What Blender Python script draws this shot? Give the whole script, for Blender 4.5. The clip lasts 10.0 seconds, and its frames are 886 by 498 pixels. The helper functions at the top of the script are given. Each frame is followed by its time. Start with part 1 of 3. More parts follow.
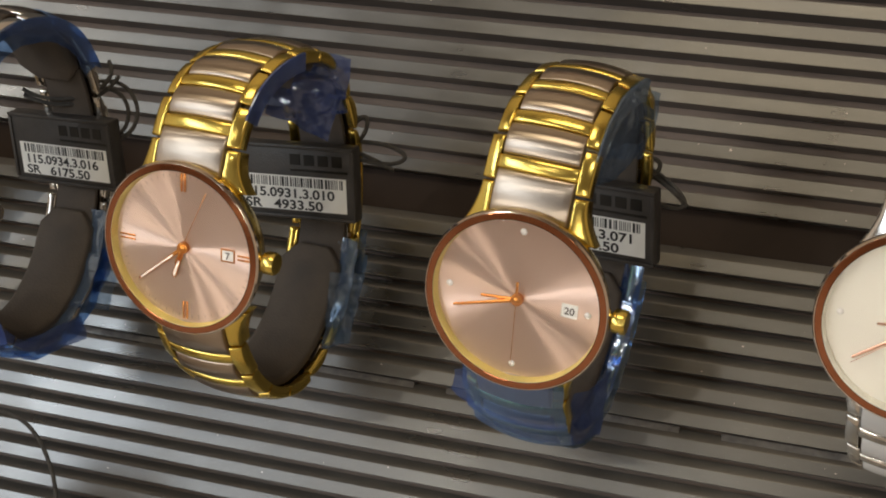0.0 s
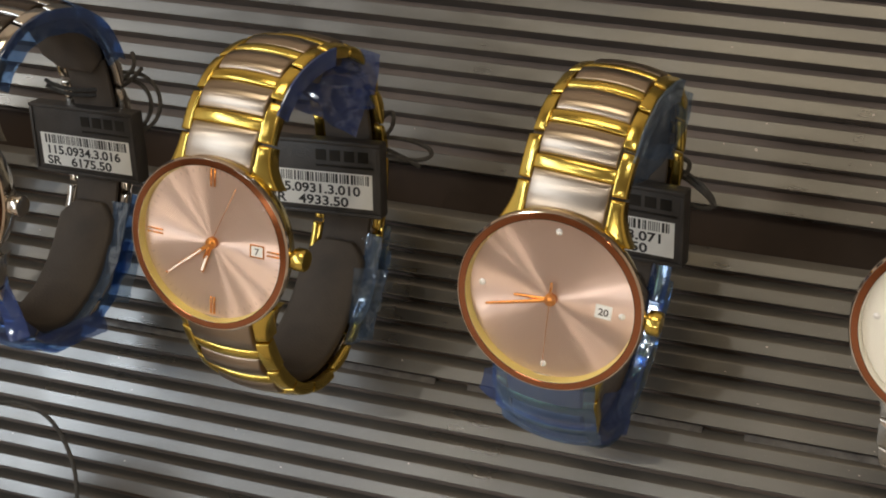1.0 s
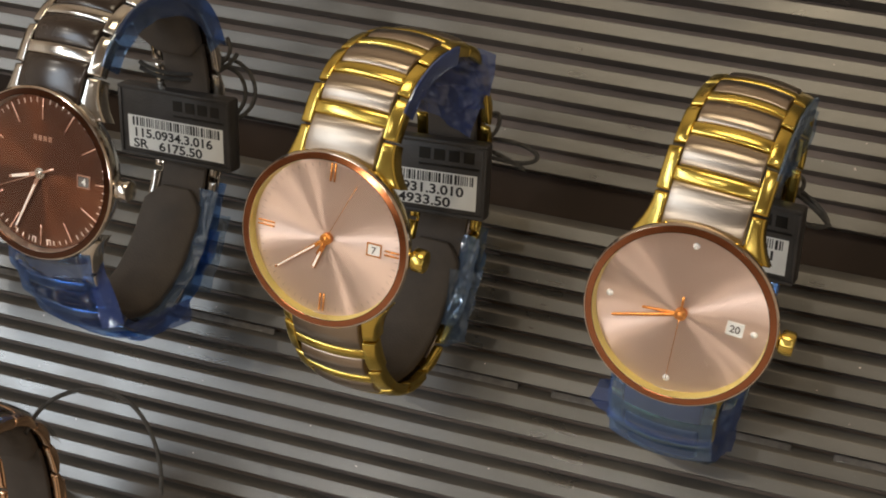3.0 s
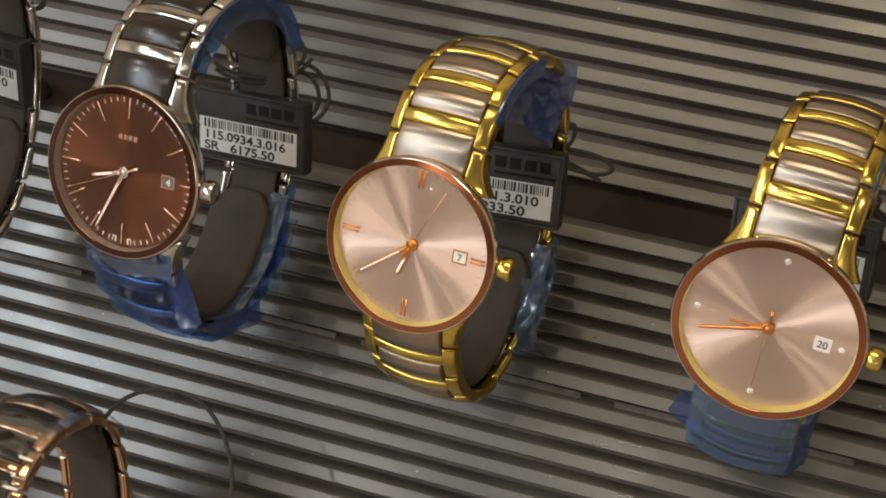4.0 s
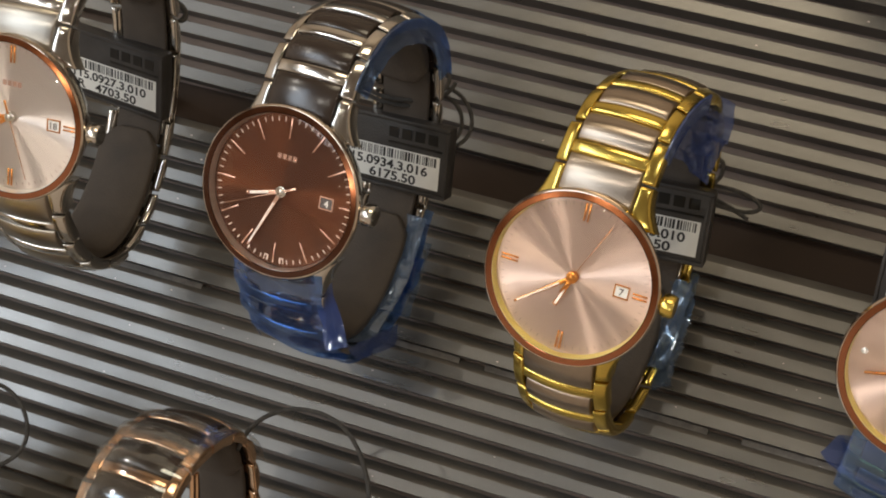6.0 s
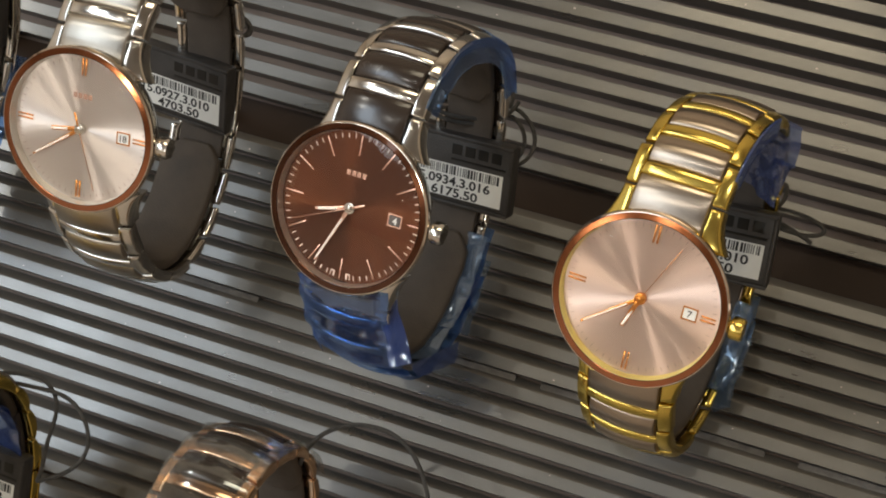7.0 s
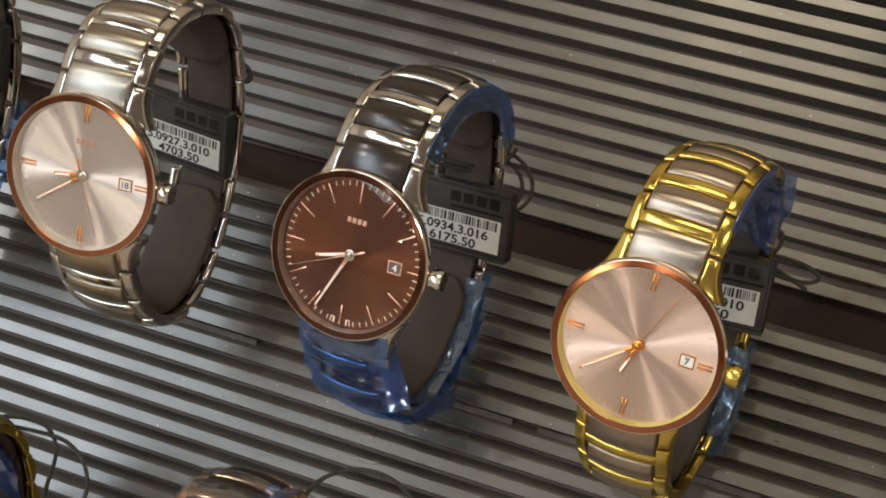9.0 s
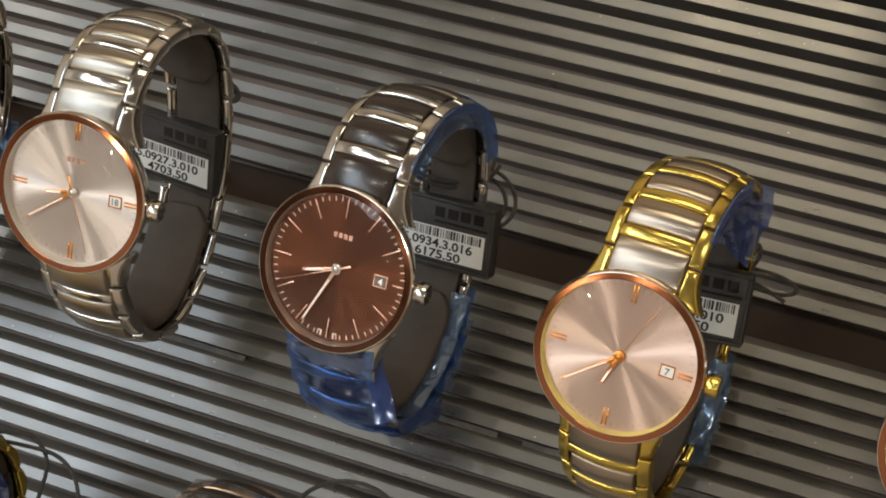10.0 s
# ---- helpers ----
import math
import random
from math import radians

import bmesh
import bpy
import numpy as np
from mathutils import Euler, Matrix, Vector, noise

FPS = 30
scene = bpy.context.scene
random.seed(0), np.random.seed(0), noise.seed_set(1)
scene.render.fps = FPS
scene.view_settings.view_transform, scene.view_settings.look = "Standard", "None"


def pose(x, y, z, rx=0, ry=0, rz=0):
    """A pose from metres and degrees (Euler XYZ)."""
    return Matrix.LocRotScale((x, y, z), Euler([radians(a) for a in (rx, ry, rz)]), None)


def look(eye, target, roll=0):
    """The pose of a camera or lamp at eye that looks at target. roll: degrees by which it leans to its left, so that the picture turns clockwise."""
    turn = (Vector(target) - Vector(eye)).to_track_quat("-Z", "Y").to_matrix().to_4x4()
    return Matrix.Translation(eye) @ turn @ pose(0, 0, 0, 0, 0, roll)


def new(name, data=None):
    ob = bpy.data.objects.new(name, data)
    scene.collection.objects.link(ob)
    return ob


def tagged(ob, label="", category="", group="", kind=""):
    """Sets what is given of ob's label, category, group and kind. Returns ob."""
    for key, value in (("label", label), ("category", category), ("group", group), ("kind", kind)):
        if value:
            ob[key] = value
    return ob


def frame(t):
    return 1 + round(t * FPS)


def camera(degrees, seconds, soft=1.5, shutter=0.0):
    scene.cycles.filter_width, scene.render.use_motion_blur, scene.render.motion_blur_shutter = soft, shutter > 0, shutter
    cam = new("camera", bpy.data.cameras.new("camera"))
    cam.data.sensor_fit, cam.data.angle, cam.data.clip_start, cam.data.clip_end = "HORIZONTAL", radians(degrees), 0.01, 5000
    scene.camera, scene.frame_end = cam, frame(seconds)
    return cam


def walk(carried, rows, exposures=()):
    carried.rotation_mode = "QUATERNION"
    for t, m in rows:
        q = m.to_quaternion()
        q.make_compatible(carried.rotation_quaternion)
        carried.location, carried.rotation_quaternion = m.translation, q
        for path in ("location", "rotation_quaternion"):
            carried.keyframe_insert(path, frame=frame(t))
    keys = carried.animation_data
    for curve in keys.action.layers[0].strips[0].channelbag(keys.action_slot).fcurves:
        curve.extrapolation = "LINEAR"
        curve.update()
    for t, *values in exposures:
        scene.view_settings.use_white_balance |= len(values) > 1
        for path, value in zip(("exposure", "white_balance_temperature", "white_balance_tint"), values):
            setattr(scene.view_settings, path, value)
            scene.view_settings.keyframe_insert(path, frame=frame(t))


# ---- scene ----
EXPOSURE = 0.17
PANEL, COOL, WARM, SPOT = 6.4, 4.0, 10.2, 1.6
WALLC, CEILC = (0.72, 0.635, 0.545), (0.32, 0.295, 0.27)
SLATC, SLATR = (0.19, 0.183, 0.172), 0.335
ANISO = 0.83
CHAMF = 2.0
# ---- camera and its walk ----
cam = camera(32.86, 10.0, soft=1.9)
walk(cam, [
    (0, pose(0.14867, -0.04064, 0.35970, 12.316, 15.840, 11.145)),
    (0.5, pose(0.14392, -0.04062, 0.36052, 12.143, 15.581, 11.338)),
    (1, pose(0.13872, -0.04008, 0.36150, 11.971, 15.091, 11.684)),
    (1.5, pose(0.13095, -0.04093, 0.36269, 11.841, 14.430, 12.063)),
    (2, pose(0.12226, -0.04128, 0.36290, 11.815, 13.756, 12.636)),
    (2.5, pose(0.11255, -0.04226, 0.36385, 11.952, 13.086, 13.322)),
    (4, pose(0.08229, -0.04958, 0.37291, 12.603, 11.344, 15.186)),
    (4.5, pose(0.07157, -0.05165, 0.37549, 12.904, 10.918, 15.760)),
    (5, pose(0.06307, -0.05294, 0.37649, 13.171, 10.739, 16.375)),
    (5.5, pose(0.05495, -0.05432, 0.37850, 13.295, 10.655, 16.951)),
    (6, pose(0.04958, -0.05508, 0.37928, 13.512, 10.771, 17.574)),
    (7.5, pose(0.03557, -0.05805, 0.38481, 14.452, 11.094, 18.952)),
    (8, pose(0.03482, -0.05672, 0.38575, 14.685, 10.987, 19.033)),
    (8.5, pose(0.03552, -0.05612, 0.38591, 15.095, 10.786, 18.902)),
    (9, pose(0.03692, -0.05588, 0.38690, 15.437, 10.654, 18.689)),
    (9.5, pose(0.03771, -0.05714, 0.38999, 15.802, 10.434, 18.423)),
    (10, pose(0.03991, -0.05937, 0.39201, 16.361, 10.287, 18.306)),
], exposures=[(0, EXPOSURE, 6420, 8.5), (5.5, EXPOSURE, 6450, 9.5), (7.5, EXPOSURE + 0.06, 6250, 6.5), (10, EXPOSURE + 0.05, 6250, 6.5)])

# ---- world, lamps ----
world = bpy.data.worlds.new("shop_air")
scene.world = world
world.use_nodes = True
world.node_tree.nodes["Background"].inputs[0].default_value = (0.85, 0.9, 1.0, 1)
world.node_tree.nodes["Background"].inputs[1].default_value = 0.02


def area_lamp(name, eye, target, sx, sy, watts, colour):
    data = bpy.data.lights.new(name, "AREA")
    data.shape, data.size, data.size_y, data.energy, data.color = "RECTANGLE", sx, sy, watts, colour
    ob = new(name, data)
    ob.matrix_world = look(eye, target)
    return ob


# ceiling panels and small ceiling spots of the shop
area_lamp("ceiling_panel", (-0.98, -0.44, 1.74), (-0.94, -0.42, 0), 1.30, 0.70, PANEL, (0.92, 0.96, 1.0))
area_lamp("ceiling_panel_cool", (-1.15, -0.05, 1.74), (-1.10, -0.05, 0), 0.8, 0.5, COOL, (0.68, 0.83, 1.0))
area_lamp("ceiling_panel_warm", (0.02, 1.02, 1.74), (0.02, 0.85, 0), 0.9, 0.75, WARM, (1.0, 0.84, 0.60))
for sx, sy in ((-0.55, -1.15), (0.15, -1.35), (-0.95, -1.5), (0.7, -1.0), (-1.4, -0.95), (0.95, 0.25), (-1.35, 0.30), (-1.45, 0.75)):
    area_lamp("ceiling_spot", (sx, sy, 1.735), (sx * 0.5, sy * 0.45, 0), 0.016, 0.016, SPOT, (1.0, 0.93, 0.82))
for sx, sy in ((-0.48, -0.06), (-0.11, -0.03)):
    area_lamp("ceiling_spot", (sx, sy, 1.735), (sx * 0.5, sy * 0.45, 0), 0.016, 0.016, SPOT * 0.35, (1.0, 0.93, 0.82))

# ---- materials ----


def material(name):
    m = bpy.data.materials.new(name)
    m.use_nodes = True
    n = m.node_tree.nodes
    return m, n, m.node_tree.links, n["Principled BSDF"]


def noise_tex(n, l, scale, detail=3.0, stretch=None, coord="Object"):
    tc = n.new("ShaderNodeTexCoord")
    t = n.new("ShaderNodeTexNoise")
    t.inputs["Scale"].default_value, t.inputs["Detail"].default_value = scale, detail
    if stretch:
        mp = n.new("ShaderNodeMapping")
        mp.inputs["Scale"].default_value = stretch
        l.new(tc.outputs[coord], mp.inputs[0])
        l.new(mp.outputs[0], t.inputs["Vector"])
    else:
        l.new(tc.outputs[coord], t.inputs["Vector"])
    return t


def spread(n, l, src, lo, hi, a=0.3, b=0.7):
    r = n.new("ShaderNodeMapRange")
    r.inputs[1].default_value, r.inputs[2].default_value = a, b
    r.inputs[3].default_value, r.inputs[4].default_value = lo, hi
    l.new(src, r.inputs[0])
    return r.outputs[0]


def tint(n, l, src, c0, c1, a=0.3, b=0.7):
    r = n.new("ShaderNodeValToRGB")
    r.color_ramp.elements[0].position, r.color_ramp.elements[1].position = a, b
    r.color_ramp.elements[0].color, r.color_ramp.elements[1].color = (*c0, 1), (*c1, 1)
    l.new(src, r.inputs[0])
    return r.outputs[0]


def bump(n, l, bsdf, src, strength, distance):
    b = n.new("ShaderNodeBump")
    b.inputs["Strength"].default_value, b.inputs["Distance"].default_value = strength, distance
    l.new(src, b.inputs["Height"])
    l.new(b.outputs[0], bsdf.inputs["Normal"])


def polished(name, colour, rough=0.08, metal=1.0, smear=0.06):
    """Polished metal with faint finger smears."""
    m, n, l, p = material(name)
    t = noise_tex(n, l, 160, 4)
    p.inputs["Metallic"].default_value = metal
    l.new(tint(n, l, t.outputs[0], [c * 0.93 for c in colour], colour), p.inputs["Base Color"])
    l.new(spread(n, l, t.outputs[0], rough, rough + smear), p.inputs["Roughness"])
    t2 = noise_tex(n, l, 420, 2)
    bump(n, l, p, t2.outputs[0], 0.012, 0.0001)
    return m


def brushed(name, colour, rough=0.20):
    """Satin metal, brushed finely across the bracelet."""
    m, n, l, p = material(name)
    t = noise_tex(n, l, 1.0, 3, (40, 5200, 5200))
    wear = noise_tex(n, l, 140, 3)
    p.inputs["Metallic"].default_value = 1.0
    l.new(tint(n, l, t.outputs[0], [c * 0.92 for c in colour], colour), p.inputs["Base Color"])
    l.new(spread(n, l, wear.outputs[0], rough - 0.02, rough + 0.02), p.inputs["Roughness"])
    bump(n, l, p, t.outputs[0], 0.02, 0.00002)
    along = n.new("ShaderNodeCombineXYZ")
    along.inputs[0].default_value = 1.0
    l.new(along.outputs[0], p.inputs["Tangent"])
    p.inputs["Anisotropic"].default_value = 0.88
    return m


def sunray(name, colour, rough, metal=0.9, rot=0.25):
    """A dial brushed in rays from its centre."""
    m, n, l, p = material(name)
    tc = n.new("ShaderNodeTexCoord")
    sep = n.new("ShaderNodeSeparateXYZ")
    l.new(tc.outputs["Object"], sep.inputs[0])
    at = n.new("ShaderNodeMath")
    at.operation = "ARCTAN2"
    l.new(sep.outputs[1], at.inputs[0])
    l.new(sep.outputs[0], at.inputs[1])
    t = n.new("ShaderNodeTexNoise")
    t.noise_dimensions = "1D"
    t.inputs["Scale"].default_value, t.inputs["Detail"].default_value = 60, 5
    l.new(at.outputs[0], t.inputs["W"])
    col = tint(n, l, t.outputs[0], [c * 0.985 for c in colour], colour)
    l.new(col, p.inputs["Base Color"])
    p.inputs["Roughness"].default_value = 0.45
    tg = n.new("ShaderNodeTangent")
    tg.direction_type, tg.axis = "RADIAL", "Z"
    g = n.new("ShaderNodeBsdfAnisotropic")
    l.new(col, g.inputs["Color"])
    l.new(spread(n, l, t.outputs[0], rough, rough + 0.01), g.inputs["Roughness"])
    g.inputs["Anisotropy"].default_value = ANISO
    g.inputs["Rotation"].default_value = rot
    l.new(tg.outputs[0], g.inputs["Tangent"])
    mix = n.new("ShaderNodeMixShader")
    mix.inputs[0].default_value = metal
    l.new(p.outputs[0], mix.inputs[1])
    l.new(g.outputs[0], mix.inputs[2])
    l.new(mix.outputs[0], n["Material Output"].inputs[0])
    return m


def plain(name, colour, rough, metal=0.0, vary=0.12, scale=90, relief=0.1, coat=0.0, deep=0.0003):
    m, n, l, p = material(name)
    t = noise_tex(n, l, scale, 5)
    l.new(tint(n, l, t.outputs[0], [c * (1 - vary) for c in colour], [min(1, c * (1 + vary)) for c in colour]), p.inputs["Base Color"])
    p.inputs["Metallic"].default_value = metal
    l.new(spread(n, l, t.outputs[0], max(0.02, rough - 0.06), rough + 0.06), p.inputs["Roughness"])
    p.inputs["Coat Weight"].default_value = coat
    p.inputs["Coat Roughness"].default_value = 0.03
    if relief:
        t2 = noise_tex(n, l, scale * 14, 2)
        bump(n, l, p, t2.outputs[0], relief, deep)
    return m


def slat_paint(name, colour, rough):
    """Satin lacquer on a metal slat: fine dust, wipe marks along it, a slight unevenness from slat to slat and painted
    reflection patches.
    """
    m, n, l, p = material(name)
    info = n.new("ShaderNodeObjectInfo")
    t = noise_tex(n, l, 1.0, 4, (30, 260, 260))
    dust = noise_tex(n, l, 1900, 2)
    base = tint(n, l, t.outputs[0], [c * 0.92 for c in colour], [c * 1.07 for c in colour])
    mx = n.new("ShaderNodeMix")
    mx.data_type = "RGBA"
    l.new(spread(n, l, dust.outputs[0], 0, 0.35, 0.66, 0.8), mx.inputs[0])
    l.new(base, mx.inputs[6])
    mx.inputs[7].default_value = (0.5, 0.48, 0.44, 1)
    hv = n.new("ShaderNodeHueSaturation")
    l.new(spread(n, l, info.outputs["Random"], 0.9, 1.08, 0, 1), hv.inputs["Value"])
    l.new(mx.outputs[2], hv.inputs["Color"])
    p.inputs["Metallic"].default_value = 0.80
    where = n.new("ShaderNodeNewGeometry")
    reflect_noise = n.new("ShaderNodeTexNoise")
    reflect_noise.inputs["Scale"].default_value, reflect_noise.inputs["Detail"].default_value = 26.0, 3.0
    reflect_noise.inputs["Distortion"].default_value = 0.8
    l.new(where.outputs["Position"], reflect_noise.inputs["Vector"])
    # pale patches painted into the colour for the room's blurred reflections
    reflect_mix = n.new("ShaderNodeMix")
    reflect_mix.data_type = "RGBA"
    l.new(spread(n, l, reflect_noise.outputs[0], 0.0, 0.09, 0.48, 0.68), reflect_mix.inputs[0])
    l.new(hv.outputs[0], reflect_mix.inputs[6])
    reflect_mix.inputs[7].default_value = (0.42, 0.42, 0.43, 1)
    l.new(reflect_mix.outputs[2], p.inputs["Base Color"])
    both = n.new("ShaderNodeMath")
    both.operation = "ADD"
    l.new(spread(n, l, t.outputs[0], rough - 0.02, rough + 0.04), both.inputs[0])
    l.new(spread(n, l, reflect_noise.outputs[0], -0.07, 0.07, 0.35, 0.65), both.inputs[1])
    l.new(both.outputs[0], p.inputs["Roughness"])
    tg = n.new("ShaderNodeTangent")
    tg.direction_type, tg.axis = "RADIAL", "X"
    l.new(tg.outputs[0], p.inputs["Tangent"])
    p.inputs["Anisotropic"].default_value = 0.45
    p.inputs["Coat Weight"].default_value, p.inputs["Coat Roughness"].default_value = 0.25, 0.16
    bump(n, l, p, dust.outputs[0], 0.06, 0.0002)
    return m


def clear_glass(name):
    m, n, l, p = material(name)
    p.inputs["Base Color"].default_value = (0.98, 0.97, 0.95, 1)
    p.inputs["Transmission Weight"].default_value = 1.0
    p.inputs["Roughness"].default_value = 0.0
    p.inputs["IOR"].default_value = 1.5
    return m


def blue_film(name, colour, cover, through_colour, shine_lo=0.03, shine_hi=0.30, gloss=0.12):
    """Thin translucent protective film: tinted light passes, a little is scattered, the skin shines."""
    m, n, l, p = material(name)
    t = noise_tex(n, l, 70, 2)
    t2 = noise_tex(n, l, 300, 2)
    l.new(tint(n, l, t.outputs[0], [c * 0.75 for c in colour], colour), p.inputs["Base Color"])
    p.inputs["Roughness"].default_value = 0.4
    p.inputs["Specular IOR Level"].default_value = 0.1
    tr = n.new("ShaderNodeBsdfTransparent")
    tr.inputs[0].default_value = (*through_colour, 1)
    mix = n.new("ShaderNodeMixShader")
    l.new(spread(n, l, t.outputs[0], max(0.0, cover - 0.06), cover + 0.06), mix.inputs[0])
    l.new(tr.outputs[0], mix.inputs[1])
    l.new(p.outputs[0], mix.inputs[2])
    gl = n.new("ShaderNodeBsdfGlossy")
    gl.inputs["Color"].default_value = (0.85, 0.93, 1.0, 1)
    gl.inputs["Roughness"].default_value = gloss
    bump(n, l, gl, t2.outputs[0], 0.08, 0.0004)
    fr = n.new("ShaderNodeLayerWeight")
    fr.inputs["Blend"].default_value = 0.22
    shine = n.new("ShaderNodeMixShader")
    l.new(spread(n, l, fr.outputs["Facing"], shine_lo, shine_hi, 0.0, 1.0), shine.inputs[0])
    l.new(mix.outputs[0], shine.inputs[1])
    l.new(gl.outputs[0], shine.inputs[2])
    l.new(shine.outputs[0], n["Material Output"].inputs[0])
    return m


GOLD = polished("polished_gold", (0.92, 0.68, 0.16), 0.18)
STEEL = polished("polished_steel", (0.80, 0.76, 0.70), 0.11)
ROSE = polished("polished_rose_gold", (1.0, 0.66, 0.42), 0.10)
RIM = polished("polished_crystal_rim", (0.95, 0.82, 0.70), 0.05)
SATIN_ROSE = brushed("satin_rose_steel", (0.56, 0.465, 0.375), 0.30)
SATIN_STEEL = brushed("satin_steel", (0.55, 0.50, 0.43), 0.30)
CERAMIC_BLACK = plain("black_brown_ceramic", (0.040, 0.027, 0.020), 0.24, 0.0, 0.2, 60, 0.0, 0.4)
CERAMIC_BLACK.node_tree.nodes["Principled BSDF"].inputs["Coat Roughness"].default_value = 0.15
CERAMIC_WHITE = plain("white_ceramic", (0.66, 0.65, 0.64), 0.08, 0.0, 0.03, 60, 0.0, 1.0)
BEZEL = plain("metallised_copper_crystal_edge", (0.43, 0.14, 0.05), 0.10, 0.9, 0.06, 70, 0.0, 1.0)
BEZEL_DARK = plain("metallised_brown_crystal_edge", (0.115, 0.036, 0.013), 0.10, 0.9, 0.06, 70, 0.0, 1.0)
FLANGE_GOLD = polished("pale_gold_flange", (0.88, 0.78, 0.26), 0.30, 0.8)
FLANGE_STEEL = polished("silver_flange", (0.86, 0.84, 0.78), 0.3)
DIAL_ROSE = sunray("rose_champagne_sunray_dial", (0.78, 0.57, 0.47), 0.47, 0.85)
DIAL_SILVER = sunray("silver_rose_sunray_dial", (0.78, 0.67, 0.60), 0.47, 0.85)
DIAL_GEM = sunray("rose_gem_sunray_dial", (0.75, 0.535, 0.435), 0.47, 0.85, 0.25)
DIAL_BROWN = sunray("chocolate_sunray_dial", (0.115, 0.032, 0.010), 0.46, 0.78)
DIAL_WHITE = plain("ivory_white_dial", (0.58, 0.54, 0.465), 0.35, 0, 0.03, 60, 0.02)
COPPER = polished("orange_copper_hand", (0.78, 0.30, 0.06), 0.2)
PINK = polished("rose_hand", (0.86, 0.52, 0.40), 0.2)
LUME = plain("white_hand_inlay", (0.85, 0.74, 0.66), 0.5, 0, 0.03, 60, 0)
PRINT_BROWN = plain("fine_brown_print", (0.34, 0.17, 0.11), 0.5, 0, 0.05, 60, 0)
PRINT_ROSE = plain("pale_rose_print", (0.80, 0.60, 0.50), 0.4, 0.3, 0.05, 60, 0)
PAPER = plain("white_label_paper", (0.90, 0.89, 0.85), 0.6, 0, 0.04, 200, 0.08)
INK = plain("black_label_ink", (0.02, 0.02, 0.02), 0.6, 0, 0.1, 300, 0)
DATE_WHITE = plain("white_date_disc", (0.60, 0.58, 0.55), 0.5, 0, 0.02, 60, 0)
DATE_DARK = plain("dark_date_disc", (0.06, 0.045, 0.04), 0.5, 0, 0.02, 60, 0)
GEM = plain("small_diamond", (0.60, 0.56, 0.53), 0.12, 0.0, 0.05, 300, 0.0, 1.0)
TAG = plain("charcoal_matt_plastic", (0.050, 0.045, 0.042), 0.45, 0, 0.25, 130, 0.35)
TAG_PRINT = plain("black_embossed_print", (0.012, 0.011, 0.010), 0.35, 0, 0.1, 130, 0)
CUFF = plain("taupe_flocked_plastic", (0.094, 0.075, 0.060), 0.75, 0, 0.18, 140, 0.5)
CORD = plain("grey_black_elastic_cord", (0.095, 0.090, 0.084), 0.6, 0, 0.3, 900, 0.8, 0, 0.0006)
SLAT = slat_paint("satin_grey_slat", SLATC, SLATR)
# brown lightened in place of the showcase glass's veil over the grooves
BACKING = plain("veil_lifted_brown_backing", (0.25, 0.185, 0.145), 0.55, 0, 0.3, 25, 0.15)
RAIL = plain("dark_brown_rail", (0.032, 0.020, 0.014), 0.6, 0, 0.3, 18, 0.1, 0.0)
RAIL.node_tree.nodes["Principled BSDF"].inputs["Specular IOR Level"].default_value = 0.18
ACRYLIC = plain("frosted_grey_acrylic", (0.115, 0.105, 0.098), 0.45, 0, 0.4, 420, 0.5, 0.2)
GLASS = clear_glass("sapphire_crystal")
FILM = blue_film("blue_protective_film", (0.075, 0.135, 0.43), 0.60, (0.60, 0.68, 0.93), 0.14, 0.46)
FILM_WRAP = blue_film("stretched_blue_film", (0.17, 0.27, 0.62), 0.12, (0.56, 0.74, 1.0), 0.12, 0.44, 0.12)
FILM_CLEAR = blue_film("clear_shrink_film", (0.40, 0.37, 0.34), 0.02, (0.95, 0.94, 0.92), 0.09, 0.40, 0.08)
FILM_PALE = blue_film("pale_cyan_blue_film", (0.20, 0.28, 0.43), 0.38, (0.72, 0.84, 0.97), 0.12, 0.48, 0.12)
WALL = plain("warm_white_wall_paint", WALLC, 0.8, 0, 0.1, 6, 0.1)
# unseen ceiling, toned down to grey so the slats and links mirror less light
CEIL = plain("darkened_ceiling_paint", CEILC, 0.8, 0, 0.1, 6, 0.1)

# ---- mesh helpers: lengths in millimetres ----
MM = 0.001


def part(name, bm, mat, parent=None, label="", smooth=True, sharp=42):
    me = bpy.data.meshes.new(name)
    bmesh.ops.recalc_face_normals(bm, faces=bm.faces[:])
    for v in bm.verts:
        v.co *= MM
    bm.to_mesh(me)
    bm.free()
    me.materials.append(mat)
    if smooth:
        for p in me.polygons:
            p.use_smooth = True
        me.set_sharp_from_angle(angle=radians(sharp))
    ob = new(name, me)
    if parent:
        ob.parent = parent
    return tagged(ob, label)


def block(bm, x0, x1, y0, y1, z0, z1, r=0.0, m=None):
    """A box with bevelled edges, added to bm."""
    made = bmesh.ops.create_cube(bm, size=1)["verts"]
    for v in made:
        v.co = Vector(((x0 + x1) / 2 + v.co.x * (x1 - x0), (y0 + y1) / 2 + v.co.y * (y1 - y0), (z0 + z1) / 2 + v.co.z * (z1 - z0)))
    if r:
        edges = list({e for v in made for e in v.link_edges})
        made = bmesh.ops.bevel(bm, geom=edges, offset=r, segments=2, affect="EDGES", profile=0.5)["verts"]
        made = list(made)
    if m:
        bmesh.ops.transform(bm, matrix=m, verts=made)
    return bm


